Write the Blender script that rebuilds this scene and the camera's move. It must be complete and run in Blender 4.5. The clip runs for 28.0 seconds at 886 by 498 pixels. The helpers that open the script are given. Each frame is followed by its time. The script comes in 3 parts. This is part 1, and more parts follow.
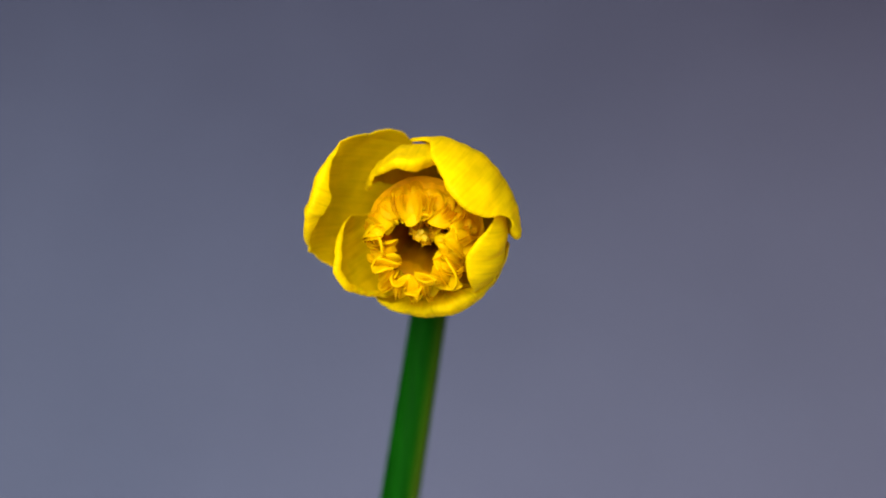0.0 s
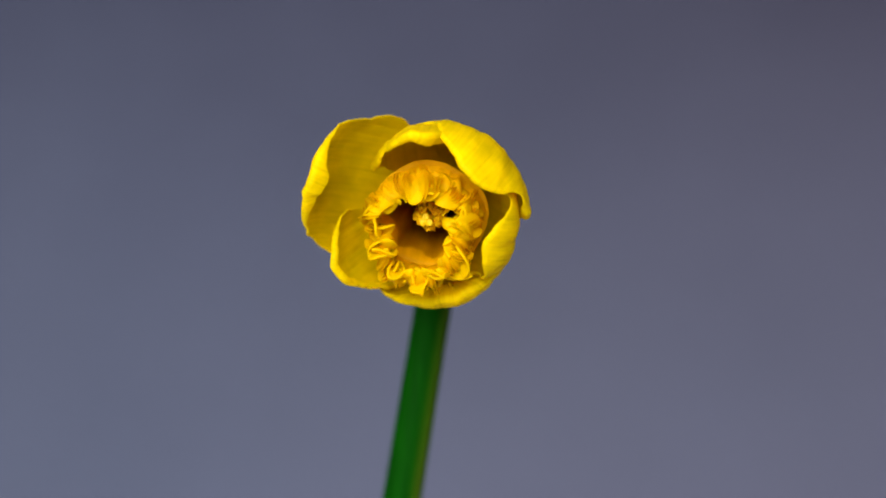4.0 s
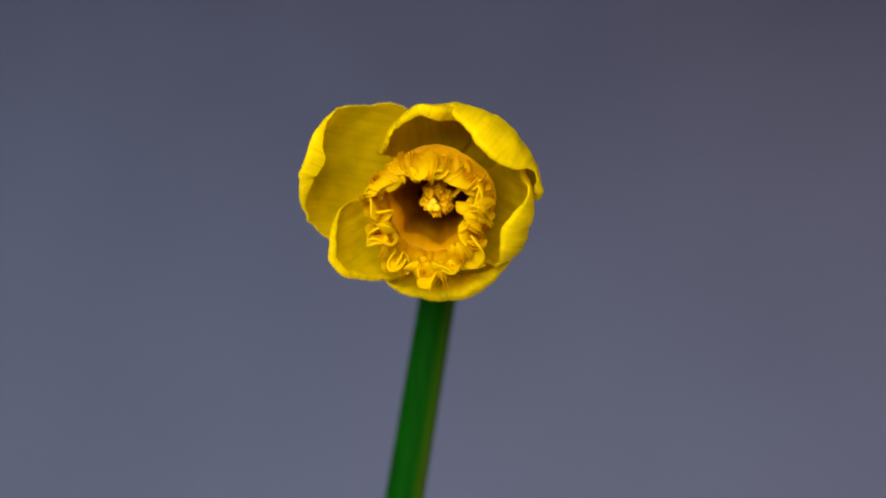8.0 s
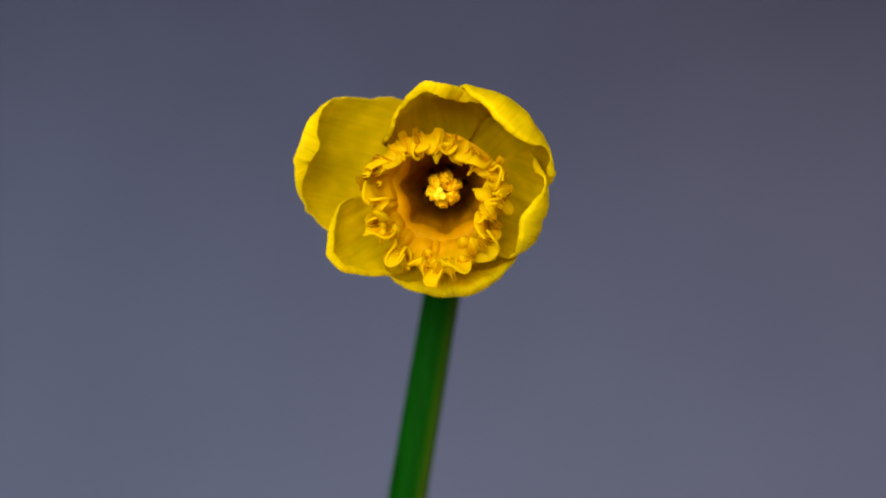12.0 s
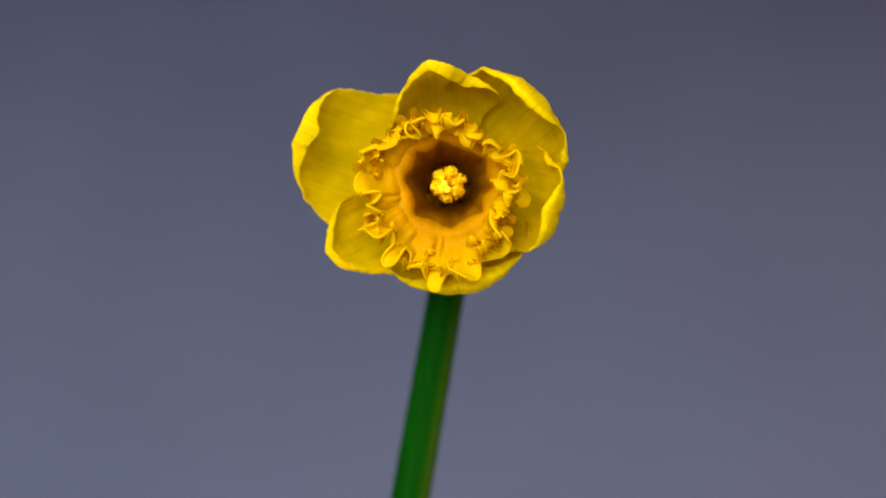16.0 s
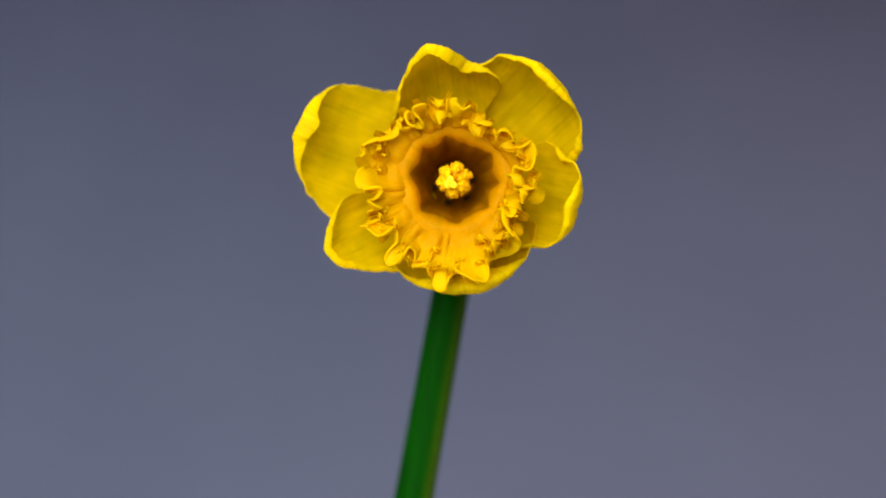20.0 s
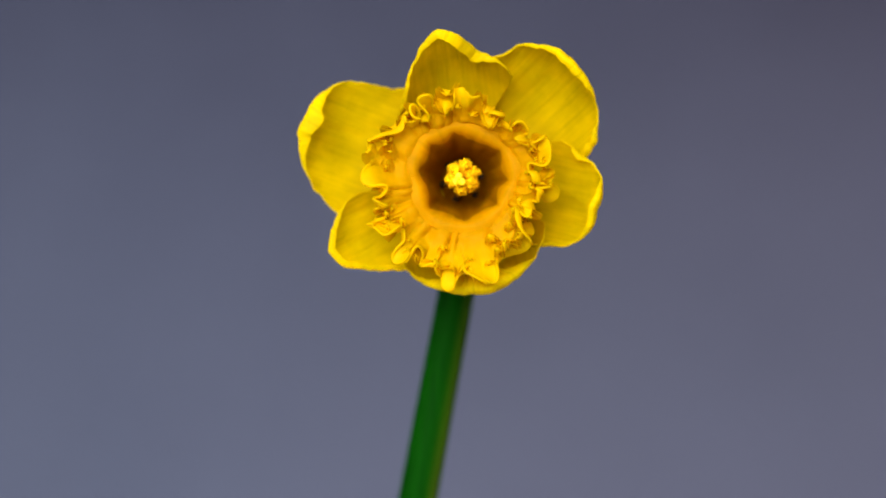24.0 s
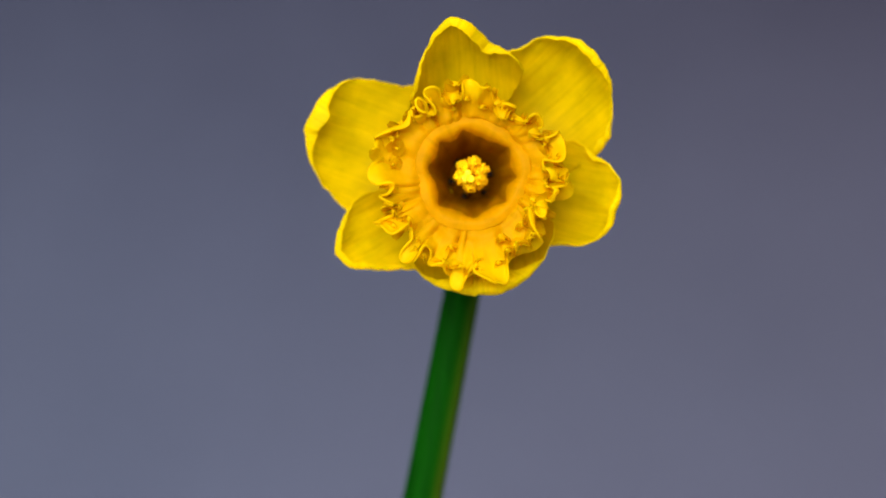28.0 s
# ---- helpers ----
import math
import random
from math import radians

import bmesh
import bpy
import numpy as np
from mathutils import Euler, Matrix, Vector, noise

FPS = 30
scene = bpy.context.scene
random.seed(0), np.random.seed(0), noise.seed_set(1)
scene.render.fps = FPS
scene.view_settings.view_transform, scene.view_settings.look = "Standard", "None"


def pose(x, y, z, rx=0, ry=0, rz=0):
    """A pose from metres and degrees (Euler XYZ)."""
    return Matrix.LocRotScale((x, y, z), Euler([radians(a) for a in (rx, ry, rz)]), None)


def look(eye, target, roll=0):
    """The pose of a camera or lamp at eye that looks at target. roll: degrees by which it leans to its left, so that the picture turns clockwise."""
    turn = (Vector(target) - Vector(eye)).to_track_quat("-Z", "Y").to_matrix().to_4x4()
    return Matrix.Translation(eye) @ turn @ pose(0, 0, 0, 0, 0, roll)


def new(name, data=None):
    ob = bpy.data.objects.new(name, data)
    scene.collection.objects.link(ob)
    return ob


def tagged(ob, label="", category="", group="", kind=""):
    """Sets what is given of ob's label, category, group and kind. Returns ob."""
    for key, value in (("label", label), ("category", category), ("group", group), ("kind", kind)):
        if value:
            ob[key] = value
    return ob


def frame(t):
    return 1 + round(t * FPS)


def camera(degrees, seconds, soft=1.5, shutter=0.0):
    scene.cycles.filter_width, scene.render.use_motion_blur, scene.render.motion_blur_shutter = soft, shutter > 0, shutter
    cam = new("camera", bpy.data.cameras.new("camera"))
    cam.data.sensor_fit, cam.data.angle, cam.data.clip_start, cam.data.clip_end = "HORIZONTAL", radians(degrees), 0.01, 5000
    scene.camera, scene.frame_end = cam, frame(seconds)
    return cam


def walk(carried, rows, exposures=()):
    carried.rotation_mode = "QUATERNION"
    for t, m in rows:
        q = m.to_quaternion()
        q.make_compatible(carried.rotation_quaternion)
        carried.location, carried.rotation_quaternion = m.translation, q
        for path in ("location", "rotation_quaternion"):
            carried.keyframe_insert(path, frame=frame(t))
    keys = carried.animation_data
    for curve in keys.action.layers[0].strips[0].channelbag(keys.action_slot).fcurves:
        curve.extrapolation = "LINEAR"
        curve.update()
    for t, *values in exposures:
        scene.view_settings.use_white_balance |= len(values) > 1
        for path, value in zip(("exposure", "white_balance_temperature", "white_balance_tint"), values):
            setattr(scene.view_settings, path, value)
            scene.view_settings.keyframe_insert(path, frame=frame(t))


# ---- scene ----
# ---- camera ----
EYE = (0.0, -0.395, 0.25)
cam = camera(30.0, 28.0, soft=1.85)
cam.data.dof.use_dof = True
cam.data.dof.focus_distance = 0.388
cam.data.dof.aperture_fstop = 5.2
walk(cam, [(0, look(EYE, (0, 0, 0.25))), (28, look(EYE, (0, 0, 0.25)))],
     exposures=[(0, -0.27), (3.5, -0.38), (6, -0.5), (9, -0.63), (12, -0.62), (15, -0.52), (20, -0.43), (28, -0.4)])

# ---- light ----
world = bpy.data.worlds.new("world")
scene.world = world
world.use_nodes = True
sky = world.node_tree.nodes.new("ShaderNodeTexSky")
sky.sky_type, sky.sun_disc, sky.sun_elevation, sky.sun_rotation = "NISHITA", False, radians(40), radians(20)
world.node_tree.links.new(sky.outputs[0], world.node_tree.nodes["Background"].inputs[0])
world.node_tree.nodes["Background"].inputs[1].default_value = 0.05


def area(name, eye, target, sx, sy, power, colour):
    d = bpy.data.lights.new(name, "AREA")
    d.shape, d.size, d.size_y, d.energy, d.color = "RECTANGLE", sx, sy, power, colour
    ob = new(name, d)
    ob.matrix_world = look(eye, target)
    return ob


# area lamp added behind the camera, in the opening of an unseen window
area("added_front_light", (-0.3, -1.12, 0.68), (-0.3, 0, 0.68), 1.0, 0.75, 45, (1.0, 0.97, 0.92))


# ---- materials ----
def material(name):
    m = bpy.data.materials.new(name)
    m.use_nodes = True
    t = m.node_tree
    t.nodes.clear()
    return m, t.nodes, t.links


def petal_material(name, deep, pale, tip, through_light, rough, stripes, veins, relief):
    """Thin living tissue: fine length-wise veins, blotches, light that shines through. The attribute 'flat' holds the
    tissue's flat coordinates; colour runs over its y (0 base, 1 tip) and also carries painted light and shade.
    """
    m, n, l = material(name)
    out = n.new("ShaderNodeOutputMaterial")
    at = n.new("ShaderNodeAttribute"); at.attribute_name = "flat"
    run = n.new("ShaderNodeSeparateXYZ"); l.new(at.outputs["Vector"], run.inputs[0])
    mp = n.new("ShaderNodeMapping"); mp.inputs["Scale"].default_value = stripes
    l.new(at.outputs["Vector"], mp.inputs[0])
    info = n.new("ShaderNodeObjectInfo")
    off = n.new("ShaderNodeVectorMath"); off.operation = "ADD"
    l.new(mp.outputs[0], off.inputs[0]); l.new(info.outputs["Random"], off.inputs[1])
    vein = n.new("ShaderNodeTexNoise"); vein.inputs["Scale"].default_value = 1.0; vein.inputs["Detail"].default_value = 4
    l.new(off.outputs[0], vein.inputs["Vector"])
    tc = n.new("ShaderNodeTexCoord")
    blot = n.new("ShaderNodeTexNoise"); blot.inputs["Scale"].default_value = 160; blot.inputs["Detail"].default_value = 3
    l.new(tc.outputs["Object"], blot.inputs["Vector"])
    fine = n.new("ShaderNodeTexNoise"); fine.inputs["Scale"].default_value = 1400; fine.inputs["Detail"].default_value = 2
    l.new(tc.outputs["Object"], fine.inputs["Vector"])
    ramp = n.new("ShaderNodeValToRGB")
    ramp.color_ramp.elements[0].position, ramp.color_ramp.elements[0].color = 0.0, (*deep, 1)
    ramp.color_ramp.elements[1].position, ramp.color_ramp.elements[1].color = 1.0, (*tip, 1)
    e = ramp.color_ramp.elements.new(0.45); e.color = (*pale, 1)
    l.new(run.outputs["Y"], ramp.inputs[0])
    vr = n.new("ShaderNodeMapRange"); vr.inputs[1].default_value, vr.inputs[2].default_value = 0.35, 0.65
    vr.inputs[3].default_value, vr.inputs[4].default_value = 1 - veins, 1 + veins / 2
    l.new(vein.outputs[0], vr.inputs[0])
    br = n.new("ShaderNodeMapRange"); br.inputs[1].default_value, br.inputs[2].default_value = 0.3, 0.7
    br.inputs[3].default_value, br.inputs[4].default_value = 0.86, 1.08
    l.new(blot.outputs[0], br.inputs[0])
    # sparse darker creases along the tissue
    cm = n.new("ShaderNodeMapping"); cm.inputs["Scale"].default_value = (stripes[0] * 0.9, stripes[1] * 0.9, 1); cm.inputs["Rotation"].default_value = (0, 0, 0.05)
    l.new(at.outputs["Vector"], cm.inputs[0])
    co = n.new("ShaderNodeVectorMath"); co.operation = "ADD"
    l.new(cm.outputs[0], co.inputs[0]); l.new(info.outputs["Random"], co.inputs[1])
    crease = n.new("ShaderNodeTexNoise"); crease.inputs["Scale"].default_value = 0.8; crease.inputs["Detail"].default_value = 6; crease.inputs["Distortion"].default_value = 0.4
    l.new(co.outputs[0], crease.inputs["Vector"])
    cr = n.new("ShaderNodeMapRange"); cr.inputs[1].default_value, cr.inputs[2].default_value = 0.56, 0.76
    cr.inputs[3].default_value, cr.inputs[4].default_value = 1.0, 1 - 3.2 * veins
    l.new(crease.outputs[0], cr.inputs[0])
    vm = n.new("ShaderNodeMath"); vm.operation = "MULTIPLY"
    l.new(vr.outputs[0], vm.inputs[0]); l.new(cr.outputs[0], vm.inputs[1])
    mul = n.new("ShaderNodeMath"); mul.operation = "MULTIPLY"
    l.new(vm.outputs[0], mul.inputs[0]); l.new(br.outputs[0], mul.inputs[1])
    col = n.new("ShaderNodeVectorMath"); col.operation = "SCALE"
    l.new(ramp.outputs[0], col.inputs[0]); l.new(mul.outputs[0], col.inputs["Scale"])
    bs = n.new("ShaderNodeBsdfPrincipled"); bs.inputs["Roughness"].default_value = rough
    bs.inputs["Specular IOR Level"].default_value = 0.04
    l.new(col.outputs[0], bs.inputs["Base Color"])
    bump = n.new("ShaderNodeBump"); bump.inputs["Strength"].default_value = relief; bump.inputs["Distance"].default_value = 0.0006
    add = n.new("ShaderNodeMath"); add.operation = "ADD"
    l.new(vein.outputs[0], add.inputs[0])
    fs = n.new("ShaderNodeMath"); fs.operation = "MULTIPLY"; fs.inputs[1].default_value = 0.15
    l.new(fine.outputs[0], fs.inputs[0]); l.new(fs.outputs[0], add.inputs[1])
    l.new(add.outputs[0], bump.inputs["Height"])
    l.new(bump.outputs[0], bs.inputs["Normal"])
    tr = n.new("ShaderNodeBsdfTranslucent"); l.new(col.outputs[0], tr.inputs["Color"]); l.new(bump.outputs[0], tr.inputs["Normal"])
    mix = n.new("ShaderNodeMixShader"); mix.inputs[0].default_value = through_light
    l.new(bs.outputs[0], mix.inputs[1]); l.new(tr.outputs[0], mix.inputs[2])
    l.new(mix.outputs[0], out.inputs[0])
    return m


def plain_material(name, a, b, scale, rough, bump_depth=0.0, spec=0.3, stretch=(1, 1, 1), detail=4):
    m, n, l = material(name)
    out = n.new("ShaderNodeOutputMaterial")
    tc = n.new("ShaderNodeTexCoord")
    mp = n.new("ShaderNodeMapping"); mp.inputs["Scale"].default_value = stretch
    l.new(tc.outputs["Object"], mp.inputs[0])
    no = n.new("ShaderNodeTexNoise"); no.inputs["Scale"].default_value = scale; no.inputs["Detail"].default_value = detail
    l.new(mp.outputs[0], no.inputs["Vector"])
    ramp = n.new("ShaderNodeValToRGB")
    ramp.color_ramp.elements[0].position, ramp.color_ramp.elements[0].color = 0.3, (*a, 1)
    ramp.color_ramp.elements[1].position, ramp.color_ramp.elements[1].color = 0.7, (*b, 1)
    l.new(no.outputs[0], ramp.inputs[0])
    bs = n.new("ShaderNodeBsdfPrincipled"); bs.inputs["Roughness"].default_value = rough
    bs.inputs["Specular IOR Level"].default_value = spec
    l.new(ramp.outputs[0], bs.inputs["Base Color"])
    if bump_depth:
        bump = n.new("ShaderNodeBump"); bump.inputs["Strength"].default_value = 0.6; bump.inputs["Distance"].default_value = bump_depth
        l.new(no.outputs[0], bump.inputs["Height"]); l.new(bump.outputs[0], bs.inputs["Normal"])
    l.new(bs.outputs[0], out.inputs[0])
    return m


def stem_material(name):
    """Deep green stalk with fine length-wise streaks and an olive highlight painted down one side."""
    m, n, l = material(name)
    out = n.new("ShaderNodeOutputMaterial")
    tc = n.new("ShaderNodeTexCoord")
    mp = n.new("ShaderNodeMapping"); mp.inputs["Scale"].default_value = (1, 1, 0.08)
    l.new(tc.outputs["Object"], mp.inputs[0])
    no = n.new("ShaderNodeTexNoise"); no.inputs["Scale"].default_value = 700; no.inputs["Detail"].default_value = 4
    l.new(mp.outputs[0], no.inputs["Vector"])
    ramp = n.new("ShaderNodeValToRGB")
    ramp.color_ramp.elements[0].position, ramp.color_ramp.elements[0].color = 0.3, (0.0004, 0.03, 0.0, 1)
    ramp.color_ramp.elements[1].position, ramp.color_ramp.elements[1].color = 0.7, (0.0012, 0.05, 0.0, 1)
    l.new(no.outputs[0], ramp.inputs[0])
    at = n.new("ShaderNodeAttribute"); at.attribute_name = "ridge"
    mix = n.new("ShaderNodeMix"); mix.data_type = "RGBA"
    l.new(at.outputs["Fac"], mix.inputs["Factor"]); l.new(ramp.outputs[0], mix.inputs["A"])
    mix.inputs["B"].default_value = (0.08, 0.115, 0.006, 1)
    bs = n.new("ShaderNodeBsdfPrincipled"); bs.inputs["Roughness"].default_value = 0.6; bs.inputs["Specular IOR Level"].default_value = 0.03
    l.new(mix.outputs["Result"], bs.inputs["Base Color"])
    bump = n.new("ShaderNodeBump"); bump.inputs["Strength"].default_value = 0.5; bump.inputs["Distance"].default_value = 0.0002
    l.new(no.outputs[0], bump.inputs["Height"]); l.new(bump.outputs[0], bs.inputs["Normal"])
    l.new(bs.outputs[0], out.inputs[0])
    return m


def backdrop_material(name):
    """Blue-grey backdrop with broad warm and cool clouds; the fall-off of light upwards and from the lower right is
    painted into its tone.
    """
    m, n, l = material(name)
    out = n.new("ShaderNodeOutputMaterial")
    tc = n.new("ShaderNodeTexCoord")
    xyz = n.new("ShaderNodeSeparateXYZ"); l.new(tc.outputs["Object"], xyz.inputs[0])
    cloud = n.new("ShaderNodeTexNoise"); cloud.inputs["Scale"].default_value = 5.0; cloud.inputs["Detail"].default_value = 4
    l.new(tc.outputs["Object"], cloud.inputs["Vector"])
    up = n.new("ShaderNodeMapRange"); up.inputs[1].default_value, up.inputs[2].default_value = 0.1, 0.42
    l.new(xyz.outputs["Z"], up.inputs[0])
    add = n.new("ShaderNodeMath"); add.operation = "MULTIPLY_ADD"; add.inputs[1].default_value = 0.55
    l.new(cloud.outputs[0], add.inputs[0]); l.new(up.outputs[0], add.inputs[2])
    # pale foot to dark top: fall-off of the light, put into the colour
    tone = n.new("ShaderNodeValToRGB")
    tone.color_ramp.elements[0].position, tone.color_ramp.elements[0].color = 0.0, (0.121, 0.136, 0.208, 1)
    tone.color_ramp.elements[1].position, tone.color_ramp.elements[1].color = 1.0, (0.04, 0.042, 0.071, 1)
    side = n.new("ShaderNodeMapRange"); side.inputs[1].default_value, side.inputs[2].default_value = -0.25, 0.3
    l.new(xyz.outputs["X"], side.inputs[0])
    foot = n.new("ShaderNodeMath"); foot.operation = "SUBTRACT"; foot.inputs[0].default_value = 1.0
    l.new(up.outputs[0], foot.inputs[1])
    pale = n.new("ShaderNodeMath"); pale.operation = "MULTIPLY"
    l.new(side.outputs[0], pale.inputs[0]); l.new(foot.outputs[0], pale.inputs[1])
    # the lower right is painted paler, as if more light reached it
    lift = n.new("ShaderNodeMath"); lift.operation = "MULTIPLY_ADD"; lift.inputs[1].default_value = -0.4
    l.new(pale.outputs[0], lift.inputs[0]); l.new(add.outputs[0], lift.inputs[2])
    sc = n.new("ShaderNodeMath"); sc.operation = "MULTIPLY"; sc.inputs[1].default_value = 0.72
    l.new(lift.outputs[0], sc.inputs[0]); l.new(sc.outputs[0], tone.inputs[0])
    hue = n.new("ShaderNodeTexNoise"); hue.inputs["Scale"].default_value = 2.6; hue.inputs["Detail"].default_value = 1.5
    mp = n.new("ShaderNodeMapping"); mp.inputs["Location"].default_value = (3.1, 0.4, 1.7)
    l.new(tc.outputs["Object"], mp.inputs[0]); l.new(mp.outputs[0], hue.inputs["Vector"])
    h2 = n.new("ShaderNodeMath"); h2.operation = "MULTIPLY_ADD"; h2.inputs[1].default_value = 0.75
    l.new(hue.outputs[0], h2.inputs[0]); l.new(side.outputs[0], h2.inputs[2])
    warm = n.new("ShaderNodeValToRGB")
    warm.color_ramp.elements[0].position, warm.color_ramp.elements[0].color = 0.3, (0.97, 1.0, 1.02, 1)
    warm.color_ramp.elements[1].position, warm.color_ramp.elements[1].color = 1.0, (0.99, 0.905, 0.9, 1)
    h3 = n.new("ShaderNodeMath"); h3.operation = "MULTIPLY"; h3.inputs[1].default_value = 0.7
    l.new(h2.outputs[0], h3.inputs[0]); l.new(h3.outputs[0], warm.inputs[0])
    mul = n.new("ShaderNodeVectorMath"); mul.operation = "MULTIPLY"
    l.new(tone.outputs[0], mul.inputs[0]); l.new(warm.outputs[0], mul.inputs[1])
    bs = n.new("ShaderNodeBsdfPrincipled"); bs.inputs["Roughness"].default_value = 0.95; bs.inputs["Specular IOR Level"].default_value = 0.05
    l.new(mul.outputs[0], bs.inputs["Base Color"]); l.new(bs.outputs[0], out.inputs[0])
    return m


# the bright tip colour also carries the light that flaps and rims catch
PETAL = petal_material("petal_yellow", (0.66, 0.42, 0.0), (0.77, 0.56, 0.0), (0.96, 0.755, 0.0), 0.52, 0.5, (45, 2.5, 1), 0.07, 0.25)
# the first corona colour is a brown for the shade deep in the throat
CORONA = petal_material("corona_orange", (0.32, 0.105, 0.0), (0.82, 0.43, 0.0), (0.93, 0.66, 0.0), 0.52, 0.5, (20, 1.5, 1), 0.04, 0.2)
STEM = stem_material("stem_green")
TUBE = plain_material("tube_green_yellow", (0.1, 0.18, 0.005), (0.3, 0.3, 0.01), 80, 0.5, 0.0003)
ANTHER = plain_material("anther_pollen", (0.78, 0.36, 0.0), (0.97, 0.62, 0.0), 900, 0.9, 0.0008, 0.1)
STYLE = plain_material("style_pale_yellow", (0.84, 0.5, 0.0), (0.95, 0.66, 0.0), 500, 0.5, 0.0002)
# near-black brown that stands for shade between the filaments
GAP_SHADE = plain_material("gap_shade_brown", (0.012, 0.004, 0.0), (0.03, 0.01, 0.0), 600, 0.8)
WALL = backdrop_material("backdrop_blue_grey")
PLAIN = plain_material("plaster_plain", (0.68, 0.68, 0.67), (0.76, 0.75, 0.73), 4.0, 0.9, 0.0, 0.1)
TABLE = plain_material("plinth_pale", (0.6, 0.6, 0.62), (0.68, 0.68, 0.7), 9.0, 0.6, 0.0, 0.2)


def glass_material(name):
    m, n, l = material(name)
    out, bs = n.new("ShaderNodeOutputMaterial"), n.new("ShaderNodeBsdfPrincipled")
    bs.inputs["Roughness"].default_value, bs.inputs["Transmission Weight"].default_value, bs.inputs["IOR"].default_value = 0.0, 1.0, 1.45
    l.new(bs.outputs[0], out.inputs[0])
    return m


GLASS = glass_material("window_glass")

# ---- mesh helpers ----
def part(name, bm, mat, parent=None, label=""):
    me = bpy.data.meshes.new(name)
    bm.to_mesh(me); bm.free()
    for p in me.polygons:
        p.use_smooth = True
    me.materials.append(mat)
    ob = new(name, me)
    ob.parent = parent
    if label:
        tagged(ob, label)
    return ob


def box(name, lo, hi, mat, label="", kind="structure", bevel=0.0):
    bm = bmesh.new()
    bmesh.ops.create_cube(bm, size=1)
    for v in bm.verts:
        v.co = Vector([lo[i] + (v.co[i] + 0.5) * (hi[i] - lo[i]) for i in range(3)])
    if bevel:
        bmesh.ops.bevel(bm, geom=list(bm.edges), offset=bevel, segments=2, affect="EDGES")
    ob = part(name, bm, mat)
    for p in ob.data.polygons:
        p.use_smooth = False
    return tagged(ob, label, "", "", kind)


def sheet(name, patches, thick, mat, parent, label="", thin=0.7, opened=()):
    """Closed thin shells in one mesh, each over a grid of points P[i, j] with its flat coordinates; they thin out towards their margins."""
    V, faces, flats, base = [], [], [], 0
    for P, flat in patches:
        n, m = P.shape[:2]
        du, dv = np.gradient(P, axis=0), np.gradient(P, axis=1)
        N = np.cross(dv, du)
        N /= np.linalg.norm(N, axis=2)[..., None] + 1e-12
        i, j = np.meshgrid(np.linspace(0, 1, n), np.linspace(-1, 1, m), indexing="ij")
        th = thick * (1 - thin + thin * np.clip(np.minimum((1 - i) * 6, (1 - abs(j)) * 5 + (9 if "sides" in opened else 0)), 0, 1))[..., None] / 2
        V += [(P + N * th).reshape(-1, 3), (P - N * th).reshape(-1, 3)]
        flats += [flat.reshape(-1, 3)] * 2
        k = n * m
        idx = np.arange(k).reshape(n, m) + base
        quads = np.stack([idx[:-1, :-1], idx[:-1, 1:], idx[1:, 1:], idx[1:, :-1]], -1).reshape(-1, 4)
        faces += quads.tolist() + (quads[:, ::-1] + k).tolist()
        ring = [*idx[0, :], *idx[1:, -1], *idx[-1, -2::-1], *idx[-2:0:-1, 0]]
        for a, b in zip(ring, ring[1:] + ring[:1]):
            if ("start" in opened and max(a, b) < base + m) or ("sides" in opened and min(a, b) < base + k - m):
                continue
            faces.append((int(b), int(a), int(a) + k, int(b) + k))
        base += 2 * k
    me = bpy.data.meshes.new(name)
    me.from_pydata(np.concatenate(V).tolist(), [], faces)
    me.polygons.foreach_set("use_smooth", [True] * len(me.polygons))
    at = me.attributes.new("flat", "FLOAT_VECTOR", "POINT")
    at.data.foreach_set("vector", np.concatenate(flats).astype(np.float32).ravel())
    me.materials.append(mat)
    me.update()
    ob = new(name, me)
    ob.parent = parent
    if label:
        tagged(ob, label)
    return ob


def wobble(x, y, seed):
    """Smooth uneven waves between about -1 and 1."""
    r = np.random.RandomState(seed)
    out = 0
    for k in range(5):
        a, b, c = r.uniform(-1, 1), r.uniform(-1, 1), r.uniform(0, 6.28)
        out = out + np.sin(x * a * (k + 1) + y * b * (k + 1) + c) / (k + 1)
    return out / 1.6


def wall_with_opening(name, lo, hi, hole_lo, hole_hi, mat, label):
    """A wall across the room with a rectangular opening through it; the hole is given by x and z."""
    bm = bmesh.new()
    xs, zs = (lo[0], hole_lo[0], hole_hi[0], hi[0]), (lo[2], hole_lo[1], hole_hi[1], hi[2])
    grid = [[[bm.verts.new((x, y, z)) for z in zs] for x in xs] for y in (lo[1], hi[1])]
    for i in range(3):
        for k in range(3):
            if (i, k) != (1, 1):
                for g in grid:
                    bm.faces.new((g[i][k], g[i + 1][k], g[i + 1][k + 1], g[i][k + 1]))
    for ring in ([(0, 0), (1, 0), (2, 0), (3, 0), (3, 1), (3, 2), (3, 3), (2, 3), (1, 3), (0, 3), (0, 2), (0, 1)], [(1, 1), (2, 1), (2, 2), (1, 2)]):
        for (a, b), (c, d) in zip(ring, ring[1:] + ring[:1]):
            bm.faces.new((grid[0][a][b], grid[0][c][d], grid[1][c][d], grid[1][a][b]))
    bmesh.ops.recalc_face_normals(bm, faces=bm.faces)
    ob = part(name, bm, mat)
    for p in ob.data.polygons:
        p.use_smooth = False
    return tagged(ob, label, "", "", "structure")


